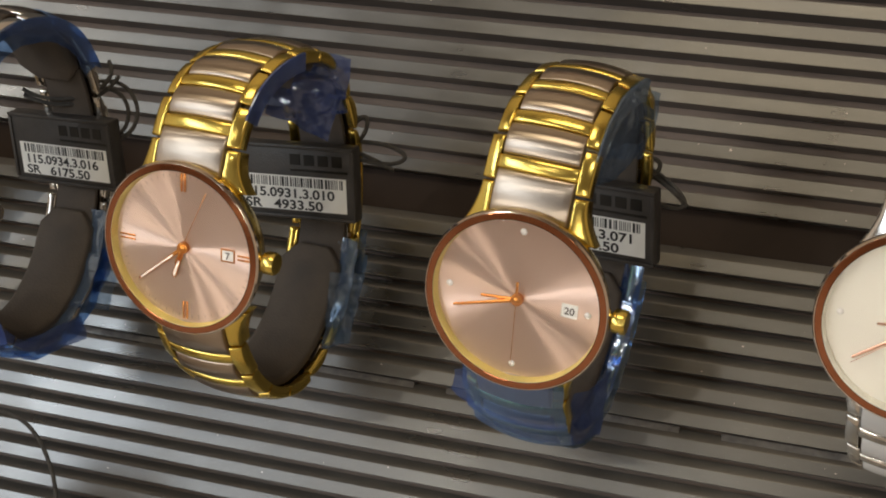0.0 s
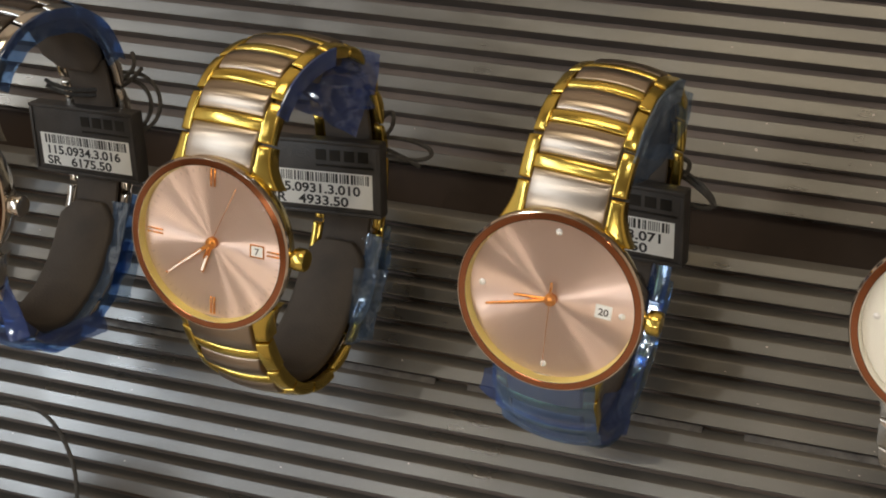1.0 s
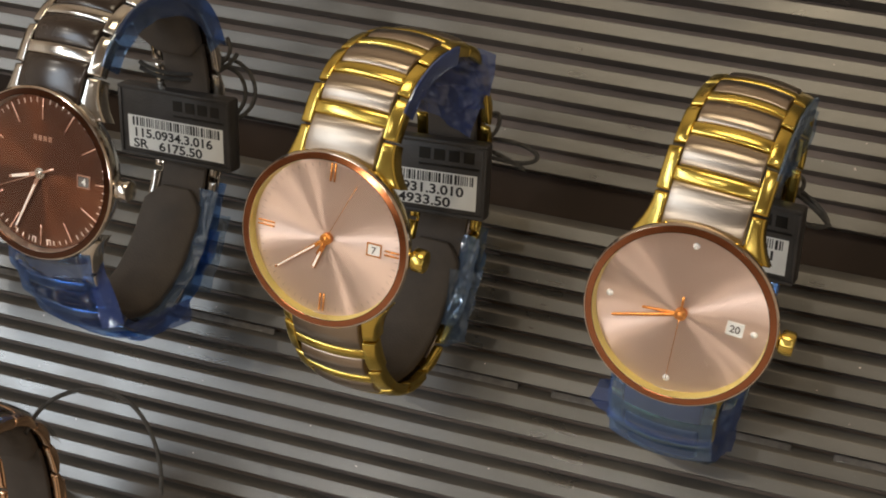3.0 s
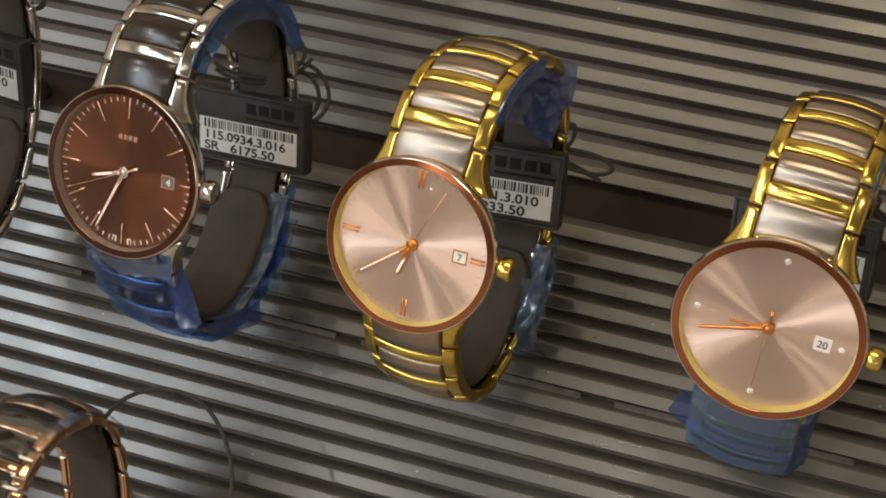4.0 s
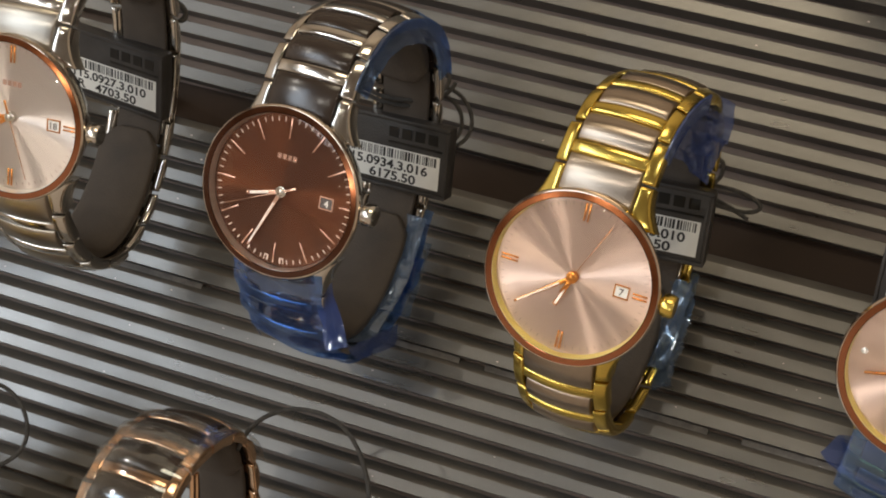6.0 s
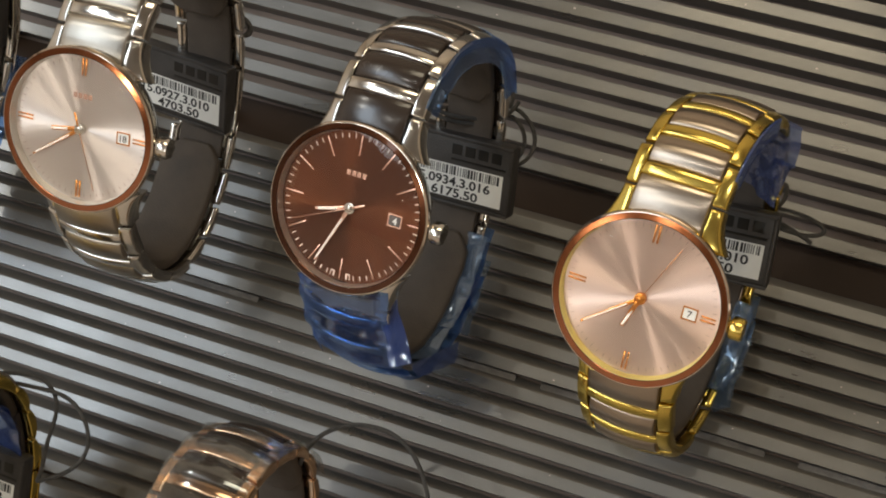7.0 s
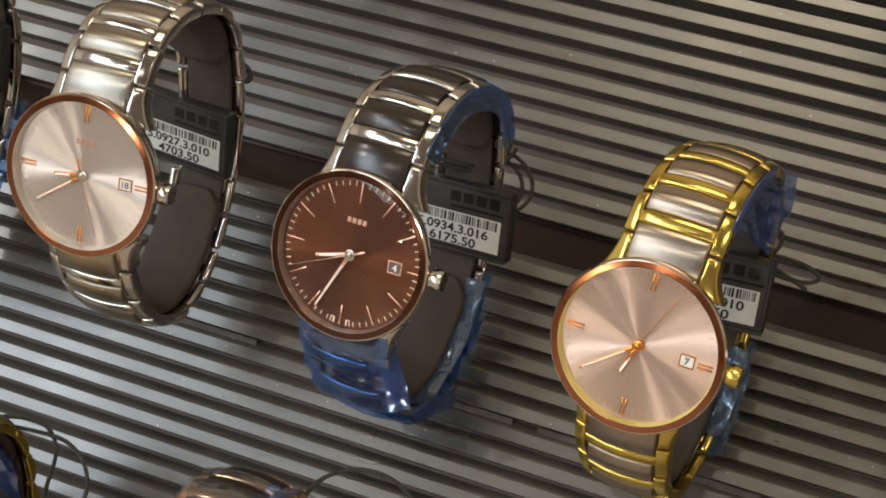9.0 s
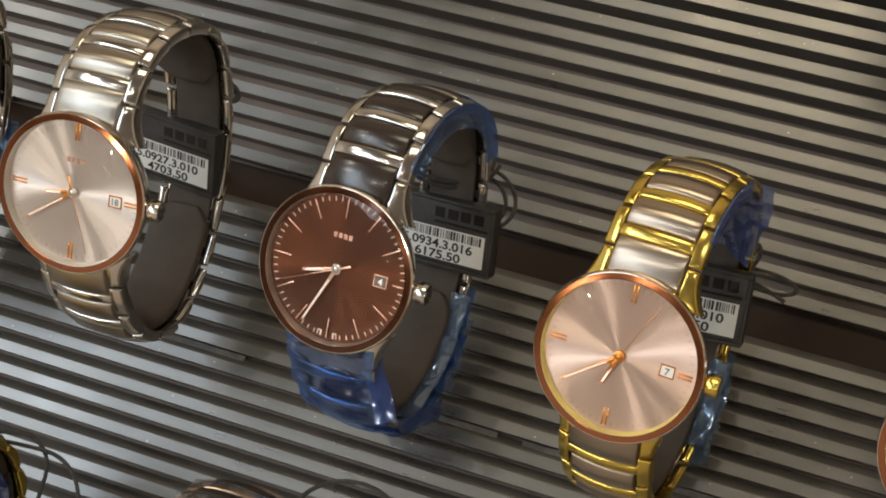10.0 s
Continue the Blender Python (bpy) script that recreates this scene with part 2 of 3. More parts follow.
def lathe(profile, seg=96, closed=True):
    """A turned body from (radius, height) pairs."""
    bm = bmesh.new()
    rings = []
    for r, z in profile:
        if r < 1e-6:
            rings.append([bm.verts.new((0, 0, z))])
        else:
            rings.append([bm.verts.new((r * math.cos(2 * math.pi * i / seg), r * math.sin(2 * math.pi * i / seg), z)) for i in range(seg)])
    pairs = list(zip(rings, rings[1:]))
    if closed:
        pairs.append((rings[-1], rings[0]))
    for a, b in pairs:
        for i in range(seg):
            j = (i + 1) % seg
            if len(a) == 1 and len(b) == 1:
                break
            if len(a) == 1:
                bm.faces.new((a[0], b[j], b[i]))
            elif len(b) == 1:
                bm.faces.new((a[i], a[j], b[0]))
            else:
                bm.faces.new((a[i], a[j], b[j], b[i]))
    return bm


def text_bm(words, size):
    """The outlines of some words as a flat mesh, 1 unit = 1 mm, standing on the origin's baseline."""
    cu = bpy.data.curves.new("words", "FONT")
    cu.body, cu.size, cu.extrude, cu.offset = words, size, 0.03, 0.022 * size
    ob = bpy.data.objects.new("words", cu)
    scene.collection.objects.link(ob)
    dg = bpy.context.evaluated_depsgraph_get()
    me = bpy.data.meshes.new_from_object(ob.evaluated_get(dg))
    bm = bmesh.new()
    bm.from_mesh(me)
    bpy.data.objects.remove(ob)
    bpy.data.curves.remove(cu)
    bpy.data.meshes.remove(me)
    return bm


def shift(bm, m):
    bmesh.ops.transform(bm, matrix=m, verts=bm.verts[:])
    return bm


# the loop of a bracelet, in the watch's y and z: an oval, by the length along it from the dial's centre over 12 o'clock
RY, RZ = 43.4, 28.65
LOOP = []
for i in range(721):
    y, z = RY * math.sin(2 * math.pi * i / 720), -RZ + RZ * math.cos(2 * math.pi * i / 720)
    if y > 28:  # the bracelet bends sharply behind 12 o'clock
        f = (y - 28) / (RY - 28)
        y = 28 + (RY - 28) * f * (1 - 0.22 * f)
    LOOP.append((y, z))
LENGTHS = [0.0]
for (ya, za), (yb, zb) in zip(LOOP, LOOP[1:]):
    LENGTHS.append(LENGTHS[-1] + math.hypot(yb - ya, zb - za))
ROUND = LENGTHS[-1]


def loop_at(s):
    """The point of the loop at length s and its outward normal."""
    i = float(np.interp(s % ROUND, LENGTHS, range(721)))
    k = min(719, int(i))
    f = i - k
    (ya, za), (yb, zb) = LOOP[k], LOOP[k + 1]
    (yc, zc), (yd, zd) = LOOP[(k - 6) % 720], LOOP[(k + 7) % 720]
    length = math.hypot(yd - yc, zd - zc)
    return ya + (yb - ya) * f, za + (zb - za) * f, -(zd - zc) / length, (yd - yc) / length


def steps(length, r, inner):
    """Places along a side, dense near its rounded ends."""
    return sorted({0, 0.1 * r, 0.4 * r, r, *(r + (length - 2 * r) * k / inner for k in range(inner + 1)), length - 0.4 * r, length - 0.1 * r, length})


def drop(d, r):
    return 0.0 if d >= r else r - math.sqrt(max(0.0, r * r - (r - d) ** 2))


def loop_patch(bm, x0, x1, s0, s1, top, thick, r=0.5, crown=0.0, pillow=0.0, lean=(0.0, 0.0), nx=4, ns=4, wobble=0.0, seed=0, ridge=0.0, arch=1.5):
    """A solid piece lying along the loop, arched across it. x0 and x1 may be functions of the part 0..1 along it. lean: sideways shift with the depth and with its square."""
    fx0 = x0 if callable(x0) else (lambda v: x0)
    fx1 = x1 if callable(x1) else (lambda v: x1)
    us, vs = steps(10.0, r * 10.0 / max(1e-6, abs(fx1(0.5) - fx0(0.5))), nx), steps(s1 - s0, r, ns)
    grids = []
    for low in (False, True):
        grid = []
        for v in vs:
            f = v / (s1 - s0)
            y, z, ny, nz = loop_at(s0 + v)
            row = []
            for u in us:
                g = u / 10.0
                x = fx0(f) + (fx1(f) - fx0(f)) * g
                side = min(g, 1 - g) * abs(fx1(f) - fx0(f))
                h = top - crown * (2 * g - 1) ** 2 - pillow * (2 * f - 1) ** 2 - drop(min(side, v, s1 - s0 - v), r)
                if low:
                    h = top - thick + 0.6 * drop(min(side, v, s1 - s0 - v), r)
                h -= arch * (x / 10.0) ** 2
                if ridge:
                    h += ridge * math.cos(2 * math.pi * (s0 + v - 32.0) / 8.9)
                if wobble:
                    h += wobble * noise.noise(Vector((x * 0.30 + seed, (s0 + v) * 0.17, 7.0 * seed)))
                    x += 0.6 * wobble * noise.noise(Vector((seed + 9, (s0 + v) * 0.22, x * 0.2)))
                back = z + h * nz
                row.append(bm.verts.new((x - (lean[0] + lean[1] * abs(back) / 55.0) * back, y + h * ny, back)))
            grid.append(row)
        grids.append(grid)
    a, b = grids
    for i in range(len(vs) - 1):
        for j in range(len(us) - 1):
            bm.faces.new((a[i][j], a[i][j + 1], a[i + 1][j + 1], a[i + 1][j]))
            bm.faces.new((b[i][j], b[i + 1][j], b[i + 1][j + 1], b[i][j + 1]))
    for i in range(len(vs) - 1):
        bm.faces.new((a[i][0], a[i + 1][0], b[i + 1][0], b[i][0]))
        bm.faces.new((a[i][-1], b[i][-1], b[i + 1][-1], a[i + 1][-1]))
    for j in range(len(us) - 1):
        bm.faces.new((a[0][j], b[0][j], b[0][j + 1], a[0][j + 1]))
        bm.faces.new((a[-1][j], a[-1][j + 1], b[-1][j + 1], b[-1][j]))
    return bm


def basis(c, x, n):
    """A pose from a place in mm, a rough sideways direction and a normal."""
    n = Vector(n).normalized()
    x = Vector(x)
    x = (x - n * x.dot(n)).normalized()
    y = n.cross(x)
    m = Matrix((x, y, n)).transposed().to_4x4()
    m.translation = Vector(c) * MM
    return m


def tube(name, pts, radius, mat, label, closed=False):
    """A cord along smooth points in mm."""
    cu = bpy.data.curves.new(name, "CURVE")
    cu.dimensions, cu.bevel_depth, cu.bevel_resolution, cu.resolution_u = "3D", radius * MM, 3, 10
    sp = cu.splines.new("NURBS")
    sp.points.add(len(pts) - 1)
    for p, q in zip(sp.points, pts):
        p.co = (*(Vector(q) * MM), 1)
    sp.use_endpoint_u, sp.order_u, sp.use_cyclic_u = True, 4, closed
    tmp = bpy.data.objects.new("tmp", cu)
    scene.collection.objects.link(tmp)
    me = bpy.data.meshes.new_from_object(tmp.evaluated_get(bpy.context.evaluated_depsgraph_get()))
    bpy.data.objects.remove(tmp)
    bpy.data.curves.remove(cu)
    me.materials.clear()
    me.materials.append(mat)
    for p in me.polygons:
        p.use_smooth = True
    return new(name, me)


# ---- the large structure: shop room round the showcase ----


def slab(name, x0, x1, y0, y1, z0, z1, mat):
    return tagged(part(name, block(bmesh.new(), x0, x1, y0, y1, z0, z1), mat, smooth=False), kind="structure")


slab("room_floor", -1900, 1900, -1900, 1900, -960, -900, WALL)
slab("ceiling", -1900, 1900, -1900, 1900, 1760, 1820, CEIL)
slab("wall_north", -1900, 1900, 1900, 1960, -960, 1820, WALL)
slab("wall_south", -1900, 1900, -1960, -1900, -960, 1820, WALL)
slab("wall_east", 1900, 1960, -1900, 1900, -960, 1820, WALL)
slab("wall_west", -1960, -1900, -1900, 1900, -960, 1820, WALL)
slab("showcase_plinth", -500, 450, -300, 420, -900, -14, RAIL)
floor = slab("display_floor", -500, 450, -300, 420, -14, -3.4, BACKING)
tagged(floor, "dark brown display board carrying grey slats", "display board")
LOW_EDGE, LOW_PITCH = 23.26, 6.275
HIGH_EDGE, HIGH_PITCH = 39.22, 6.336
HIGH_TURN = 0.0045
SLAT_W = 3.45
rail = slab("mounting_rail", -500, 450, LOW_EDGE + SLAT_W + 0.3, HIGH_EDGE - 0.3, -3.4, -2.6, RAIL)

# ---- watches ----


def bar(bm, a, x0, x1, w, z0, z1, dx=0.0):
    """A bar from radius x0 to x1 at the clock angle a, dx mm beside the ray."""
    m = Matrix.Rotation(-radians(a), 4, "Z")
    return block(bm, dx - w / 2, dx + w / 2, x0, x1, z0, z1, min(w, z1 - z0) * 0.3, m)


def hand(bm, a, length, w0, w1, z, tail=0.0):
    """A tapered hand with a ridge."""
    m = Matrix.Rotation(-radians(a), 4, "Z")
    pts = [(-w0 / 2, -tail), (w0 / 2, -tail), (w1 / 2, length), (-w1 / 2, length)]
    top = [bm.verts.new(m @ Vector((x, y, z + 0.12))) for x, y in pts]
    low = [bm.verts.new(m @ Vector((x, y, z - 0.08))) for x, y in pts]
    r0, r1 = bm.verts.new(m @ Vector((0, -tail, z + 0.24))), bm.verts.new(m @ Vector((0, length, z + 0.2)))
    bm.faces.new((top[0], r0, r1, top[3]))
    bm.faces.new((r0, top[1], top[2], r1))
    bm.faces.new(low)
    for i, j in ((1, 2), (3, 0)):
        bm.faces.new((top[i], top[j], low[j], low[i]))
    bm.faces.new((top[0], low[0], low[1], top[1], r0))
    bm.faces.new((top[2], low[2], low[3], top[3], r1))
    return bm


def wristwatch(place, metal, centre, dial, bezel, flange, marks, hands, date, times, hue, lean, label, logo=False, dial_label=""):
    """A slim round watch closed to a loop. times: clock angles of the hour, minute and second hand."""
    w = tagged(new("wristwatch"), label, "watch", "watches on the slatted display")
    w.matrix_basis = place
    ZD = -2.7
    # case, crystal edge, flange, dial, crystal
    case = part("case", lathe([(0, -9.2), (13, -9.2), (15.6, -8.4), (17.2, -6.8), (18.2, -4.4), (18.8, -2.6), (18.95, -1.7), (18.75, -1.42), (17.4, -1.42), (17.4, -3.3), (0, -3.3)], closed=False), metal, w)
    part("crystal_edge", lathe([(17.35, -0.44), (17.47, -0.31), (18.62, -0.40), (18.72, -0.48), (18.72, -1.3), (17.35, -1.3)]), bezel, w, "coppery metallised ring round the crystal", sharp=12)
    part("crystal_rim", lathe([(18.74, -0.40), (18.88, -0.42), (19.15, -0.8), (19.23, -1.4), (18.74, -1.4)]), RIM, w, sharp=15)
    part("flange", lathe([(17.34, -0.6), (16.85, ZD + 0.02), (17.34, ZD + 0.02)]), flange, w)
    part("dial", lathe([(0, ZD), (17.3, ZD), (17.3, ZD - 0.4), (0, ZD - 0.4)], closed=False), dial, w, dial_label, smooth=False)
    glass = part("crystal", lathe([(0, 0.06), (6, 0.03), (12, -0.06), (16.7, -0.24), (17.33, -0.34), (17.33, -0.65), (12, -0.56), (0, -0.5)], closed=False), GLASS, w)
    glass.visible_shadow = False
    # crown
    cr = lathe([(0, 0), (1.15, 0), (1.15, 0.5), (1.85, 0.7), (2.05, 1.0), (2.05, 2.5), (1.8, 2.85), (0, 2.95)], 28, False)
    for v in cr.verts:
        if math.hypot(v.co.x, v.co.y) > 2.0 and int(round(math.atan2(v.co.y, v.co.x) / (2 * math.pi) * 28)) % 2:
            v.co.x, v.co.y = v.co.x * 0.93, v.co.y * 0.93
    part("crown", shift(cr, pose(18.6, 0, -3.2, 0, 90, 0) @ Matrix.Scale(1.22, 4)), metal, case)
    # horns between case and bracelet
    for sign in (1, -1):
        for side in (1, -1):
            x_in, x_out = (lambda f: 8.1 * side), (lambda f: side * (10.9 + 2.8 * (1 - f) ** 2.0))
            s0, s1 = (14.0, 23.2) if sign > 0 else (ROUND - 14.0, ROUND - 23.2)
            bm = bmesh.new()
            if sign > 0:
                loop_patch(bm, x_in, x_out, s0, s1, -0.1, 4.0, 0.7, 0, 0, lean, 3, 5)
            else:
                loop_patch(bm, lambda f: 8.1 * side, lambda f: side * (10.9 + 2.8 * f ** 2.0), s1, s0, -0.1, 4.0, 0.7, 0, 0, lean, 3, 5)
            part("horn", bm, metal, case)
    # bracelet: centre pieces between H-shaped frames
    pitch, first = 9.84, 27.5
    n = round((ROUND - 2 * first) / pitch)
    pitch = (ROUND - 2 * first) / n
    for i in range(n + 1):
        s = first + pitch * i
        t = abs(2 * i / n - 1)
        hw, cw = 10.2 - 1.7 * (1 - t) ** 2 + 0.7 * t ** 8, 7.5 - 1.5 * (1 - t) ** 2 + 0.5 * t ** 8
        bm = bmesh.new()
        for side in (1, -1):
            near, far = (3.8, 5.3) if i < n / 2 else (5.3, 3.8)
            loop_patch(bm, side * (cw + 0.1), side * hw, s - near, s + far, 0.2, 2.8, 0.45 if i < 4 or i > n - 4 else 1.0, 0, 0.2 if i < 4 or i > n - 4 else 1.0, lean, 2, 6)
        loop_patch(bm, -cw - 0.3, cw + 0.3, s - 1.45, s + 1.45, 0.05, 1.9, 0.5, 0, 0.12, lean, 8, 3)
        part("link_frame", bm, metal, w)
        if i < n:
            c2 = cw - 0.2
            part("centre_link", loop_patch(bmesh.new(), -c2, c2, s + 1.6, s + pitch - 1.6, 0.4, 1.8, 0.35, 0, 0.75, lean, 10, 8), centre, w)
    for sign in (1, -1):
        s0, s1 = (17.0, 26.0) if sign > 0 else (ROUND - 26.0, ROUND - 17.0)
        part("end_link", loop_patch(bmesh.new(), -7.9, 7.9, s0, s1, 0.35, 2.6, 0.35, 0, 0.45, lean, 10, 8), centre, w)
    s = ROUND / 2
    part("clasp", loop_patch(bmesh.new(), -8.2, 8.2, s - 15, s + 15, 1.2, 1.0, 0.4, 0.1, 0, lean, 4, 8), metal, w)
    # hour marks
    if marks == "double":
        for a in (0, 90, 180, 270):
            for dx in (-0.42, 0.42):
                part("hour_mark", bar(bmesh.new(), a, 13.0 if a == 90 else 12.3, 16.15, 0.4, ZD, ZD + 0.25, dx), COPPER, w)
    elif marks == "gem":
        for a in (0, 90, 180, 270):
            g = lathe([(0, 0.4), (0.4, 0.4), (0.72, 0.18), (0.55, 0)], 8, False)
            part("hour_mark", shift(g, Matrix.Rotation(-radians(a), 4, "Z") @ pose(0, 14.36, ZD, 0, 0, 22)), GEM, w, "tiny set diamond")
    else:
        for a in range(0, 360, 30):
            part("hour_mark", bar(bmesh.new(), a, 13.6 if a == 90 else 11.7, 16.2, 0.36, ZD, ZD + 0.3), PINK, w)
    if marks != "gem":
        bm = bmesh.new()
        for k in range(60):
            if k % 5 or marks == "double":
                bar(bm, 6 * k, 15.2, 16.2 if marks == "bars" else 16.0, 0.20 if marks == "bars" else 0.10, ZD, ZD + 0.04)
        tagged(part("minute_track", bm, PRINT_ROSE if marks == "bars" else PRINT_BROWN, w, smooth=False), kind="stuff")
    if marks == "bars":
        for a in (173, 187):
            for k in (-1, 1):
                bar_bm = bar(bmesh.new(), a + 1.6 * k, 14.9, 16.2, 0.2, ZD, ZD + 0.05)
                bar(bar_bm, a, 14.9, 15.2, 1.0, ZD, ZD + 0.045)
                part("dial_print", bar_bm, PRINT_ROSE, w, smooth=False)
    # date window
    bm = bmesh.new()
    for x0, x1, y0, y1 in ((9.0, 12.3, 1.15, 1.45), (9.0, 12.3, -1.45, -1.15), (9.0, 9.28, -1.15, 1.15), (12.02, 12.3, -1.15, 1.15)):
        block(bm, x0, x1, y0, y1, ZD, ZD + 0.16)
    win = part("date_window", bm, hands if marks != "gem" else DATE_WHITE, w, smooth=False)
    dark_date = marks == "bars"
    part("date_disc", block(bmesh.new(), 9.2, 12.1, -1.25, 1.25, ZD - 0.1, ZD + 0.05), DATE_DARK if dark_date else DATE_WHITE, win, smooth=False)
    tb = text_bm(date, 2.1)
    xs = [v.co.x for v in tb.verts]
    shift(tb, pose(10.65 - (min(xs) + max(xs)) / 2, -0.8, ZD + 0.08))
    part("date_number", tb, DATE_WHITE if dark_date else DATE_DARK, win, smooth=False)
    # hands
    h, mi, se = times
    long_m = 15.0 if marks == "bars" else 14.2
    if marks == "gem":
        hour = part("hour_hand", hand(bmesh.new(), h, 7.6, 0.75, 0.45, ZD + 0.45), hands, w)
        minute = part("minute_hand", hand(bmesh.new(), mi, 13.7, 0.75, 0.5, ZD + 0.75), hands, w)
    else:
        hour = part("hour_hand", hand(bmesh.new(), h, 7.4 if marks == "double" else 8.6, 1.0, 1.0 if marks == "double" else 0.6, ZD + 0.45), hands, w)
        minute = part("minute_hand", hand(bmesh.new(), mi, long_m, 0.95, 0.5, ZD + 0.75), hands, w)
        part("inlay", bar(bmesh.new(), h, 3.2, 7.1 if marks == "double" else 7.8, 0.55, ZD + 0.62, ZD + 0.70), LUME, hour, "white luminous inlay")
        part("inlay", bar(bmesh.new(), mi, 3.0, long_m - 0.7, 0.34, ZD + 0.92, ZD + 1.0), LUME, minute, "white luminous inlay")
    bm = bmesh.new()
    bar(bm, se, 0, 14.4, 0.14, ZD + 1.05, ZD + 1.13)
    bar(bm, se + 180, 0, 4.0, 0.5, ZD + 1.05, ZD + 1.15)
    part("second_hand", bm, hands, w)
    part("hand_hub", lathe([(0, ZD + 1.4), (0.55, ZD + 1.36), (0.8, ZD + 1.2), (0.85, ZD + 1.05), (1.25, ZD + 1.0), (1.3, ZD), (0, ZD)], 32, False), hands if hue == "copper" else metal, w)
    if logo:
        bm = bmesh.new()
        for k in range(4):
            block(bm, -2.35 + 1.25 * k, -1.4 + 1.25 * k, 7.0, 8.2, ZD, ZD + 0.09)
        part("dial_badge", bm, PINK if marks == "bars" else PRINT_BROWN, w, smooth=False)
    return w


CUFF_GAP = 24.0, 13.0


def display_cuff(place, lean, label, foot_x, foot_y, foot_z):
    """An open C-shaped cuff inside the bracelet on a post that stands in the rail."""
    c = tagged(new("watch_stand"), label, "watch stand", "stands under the watches")
    c.matrix_basis = place
    gap0, gap1 = ROUND / 2 - CUFF_GAP[0], ROUND / 2 + CUFF_GAP[1]
    ends = lambda v: 1.0 - 0.55 * max(0.0, (v - 0.93) / 0.07) ** 2  # noqa: E731
    begins = lambda v: 1.0 - 0.55 * max(0.0, (0.07 - v) / 0.07) ** 2  # noqa: E731
    part("cuff_upper", loop_patch(bmesh.new(), lambda v: -10.8 * ends(v), lambda v: 6.5 * ends(v), 12.0, gap0, -2.9, 3.0, 1.2, 0, 0, lean, 4, 26, arch=0.0), CUFF, c)
    part("cuff_lower", loop_patch(bmesh.new(), lambda v: -9.0 * begins(v), lambda v: 7.0 * begins(v), gap1, ROUND - 12.0, -2.9, 3.0, 1.2, 0, 0, lean, 4, 26, arch=0.0), CUFF, c)
    part("bridge", loop_patch(bmesh.new(), -6.0, 6.0, gap0 - 3, gap1 + 3, -2.6, 1.3, 0.5, 0, 0, lean, 3, 10, arch=0.0), CUFF, c)
    m = place.inverted()
    top = m @ (place @ (Vector(((lean[0] + lean[1]) * 57, -1.0, -58.5)) * MM))
    low = m @ Vector((foot_x * MM, (place.translation.y / MM + foot_y) * MM, foot_z * MM))
    bm = bmesh.new()
    d = (low - top) / MM
    bmesh.ops.create_cone(bm, cap_ends=True, segments=24, radius1=2.4, radius2=3.2, depth=d.length, matrix=Matrix.Translation((top + low) / 2 / MM) @ d.to_track_quat("-Z", "Y").to_matrix().to_4x4())
    part("post", bm, TAG, c)
    return c


def price_tag(place, code, price, label):
    """A charcoal plastic tag with a paper sticker, whose upper right corner is the place."""
    g = tagged(new("price_tag"), label, "price tag", "price tags")
    g.matrix_basis = place
    bm = bmesh.new()
    block(bm, -30.6, 2.2, -10.5, 7.6, -4.6, -0.55, 0.7)
    body = part("body", bm, TAG, g)
    bm = bmesh.new()
    for x0, x1, y0, y1 in ((-30.5, 2.1, 6.6, 7.5), (-30.5, 2.1, -10.4, -9.5), (-30.5, -29.6, -9.4, 6.5), (1.2, 2.1, -9.4, 6.5)):
        block(bm, x0, x1, y0, y1, -0.6, -0.1, 0.2)
    part("rim", bm, TAG, g)
    st = part("sticker", block(bmesh.new(), -28.0, 0, -8.4, 0, -0.55, -0.42, 0.05), PAPER, g, "white paper sticker with a bar code", smooth=False)
    rng = random.Random(code)
    bm, x = bmesh.new(), -26.6
    while x < -1.0:
        wd = rng.choice((0.22, 0.22, 0.4, 0.6))
        block(bm, x, x + wd, -2.6, -0.35, -0.42, -0.40)
        x += wd + rng.choice((0.22, 0.3, 0.5))
    tagged(part("bar_code", bm, INK, st, smooth=False), kind="stuff")
    for words, y, size, x in ((code, -5.3, 3.1, -26.6), (price, -8.1, 3.1, -26.6)):
        tb = text_bm(words, size)
        wide = max(v.co.x for v in tb.verts)
        k = (23.5 if words == code else 20.4) / wide
        shift(tb, Matrix.Translation((x, y, -0.41)) @ Matrix.Diagonal((k, 1, 1, 1)))
        part("print", tb, INK, st, smooth=False)
    for k in range(4):
        bm = bmesh.new()
        block(bm, -14.3 + 3.6 * k, -11.6 + 3.6 * k, 2.7, 5.4, -0.56, -0.42, 0.06)
        part("embossed_badge", bm, TAG_PRINT, g, smooth=False)
    bm = bmesh.new()
    block(bm, -14.3, 0.5, 1.15, 1.75, -0.56, -0.46)
    part("embossed_line", bm, TAG_PRINT, g, smooth=False)
    return g


def film(place, pieces, mat, lean, label):
    """Protective film on a bracelet: pieces of (x0, x1, s0, s1, height, wobble)."""
    f = tagged(new("protective_film"), label, "plastic film", "protective films")
    f.matrix_basis = place
    for k, (x0, x1, s0, s1, h, wob, *deep) in enumerate(pieces):
        bm = bmesh.new()
        n = max(6, int((s1 - s0) / 1.1))
        loop_patch(bm, x0, x1, s0, s1, h, deep[0] if deep else 0.12, 0.05, 0, 0, lean, max(4, int(abs(x1 - x0) / 1.3)), n, wob, k + len(pieces) + s0 * 0.1, 0.45 if x0 < 0 else 0.0)
        part("film_sheet", bm, mat, f)
    return f


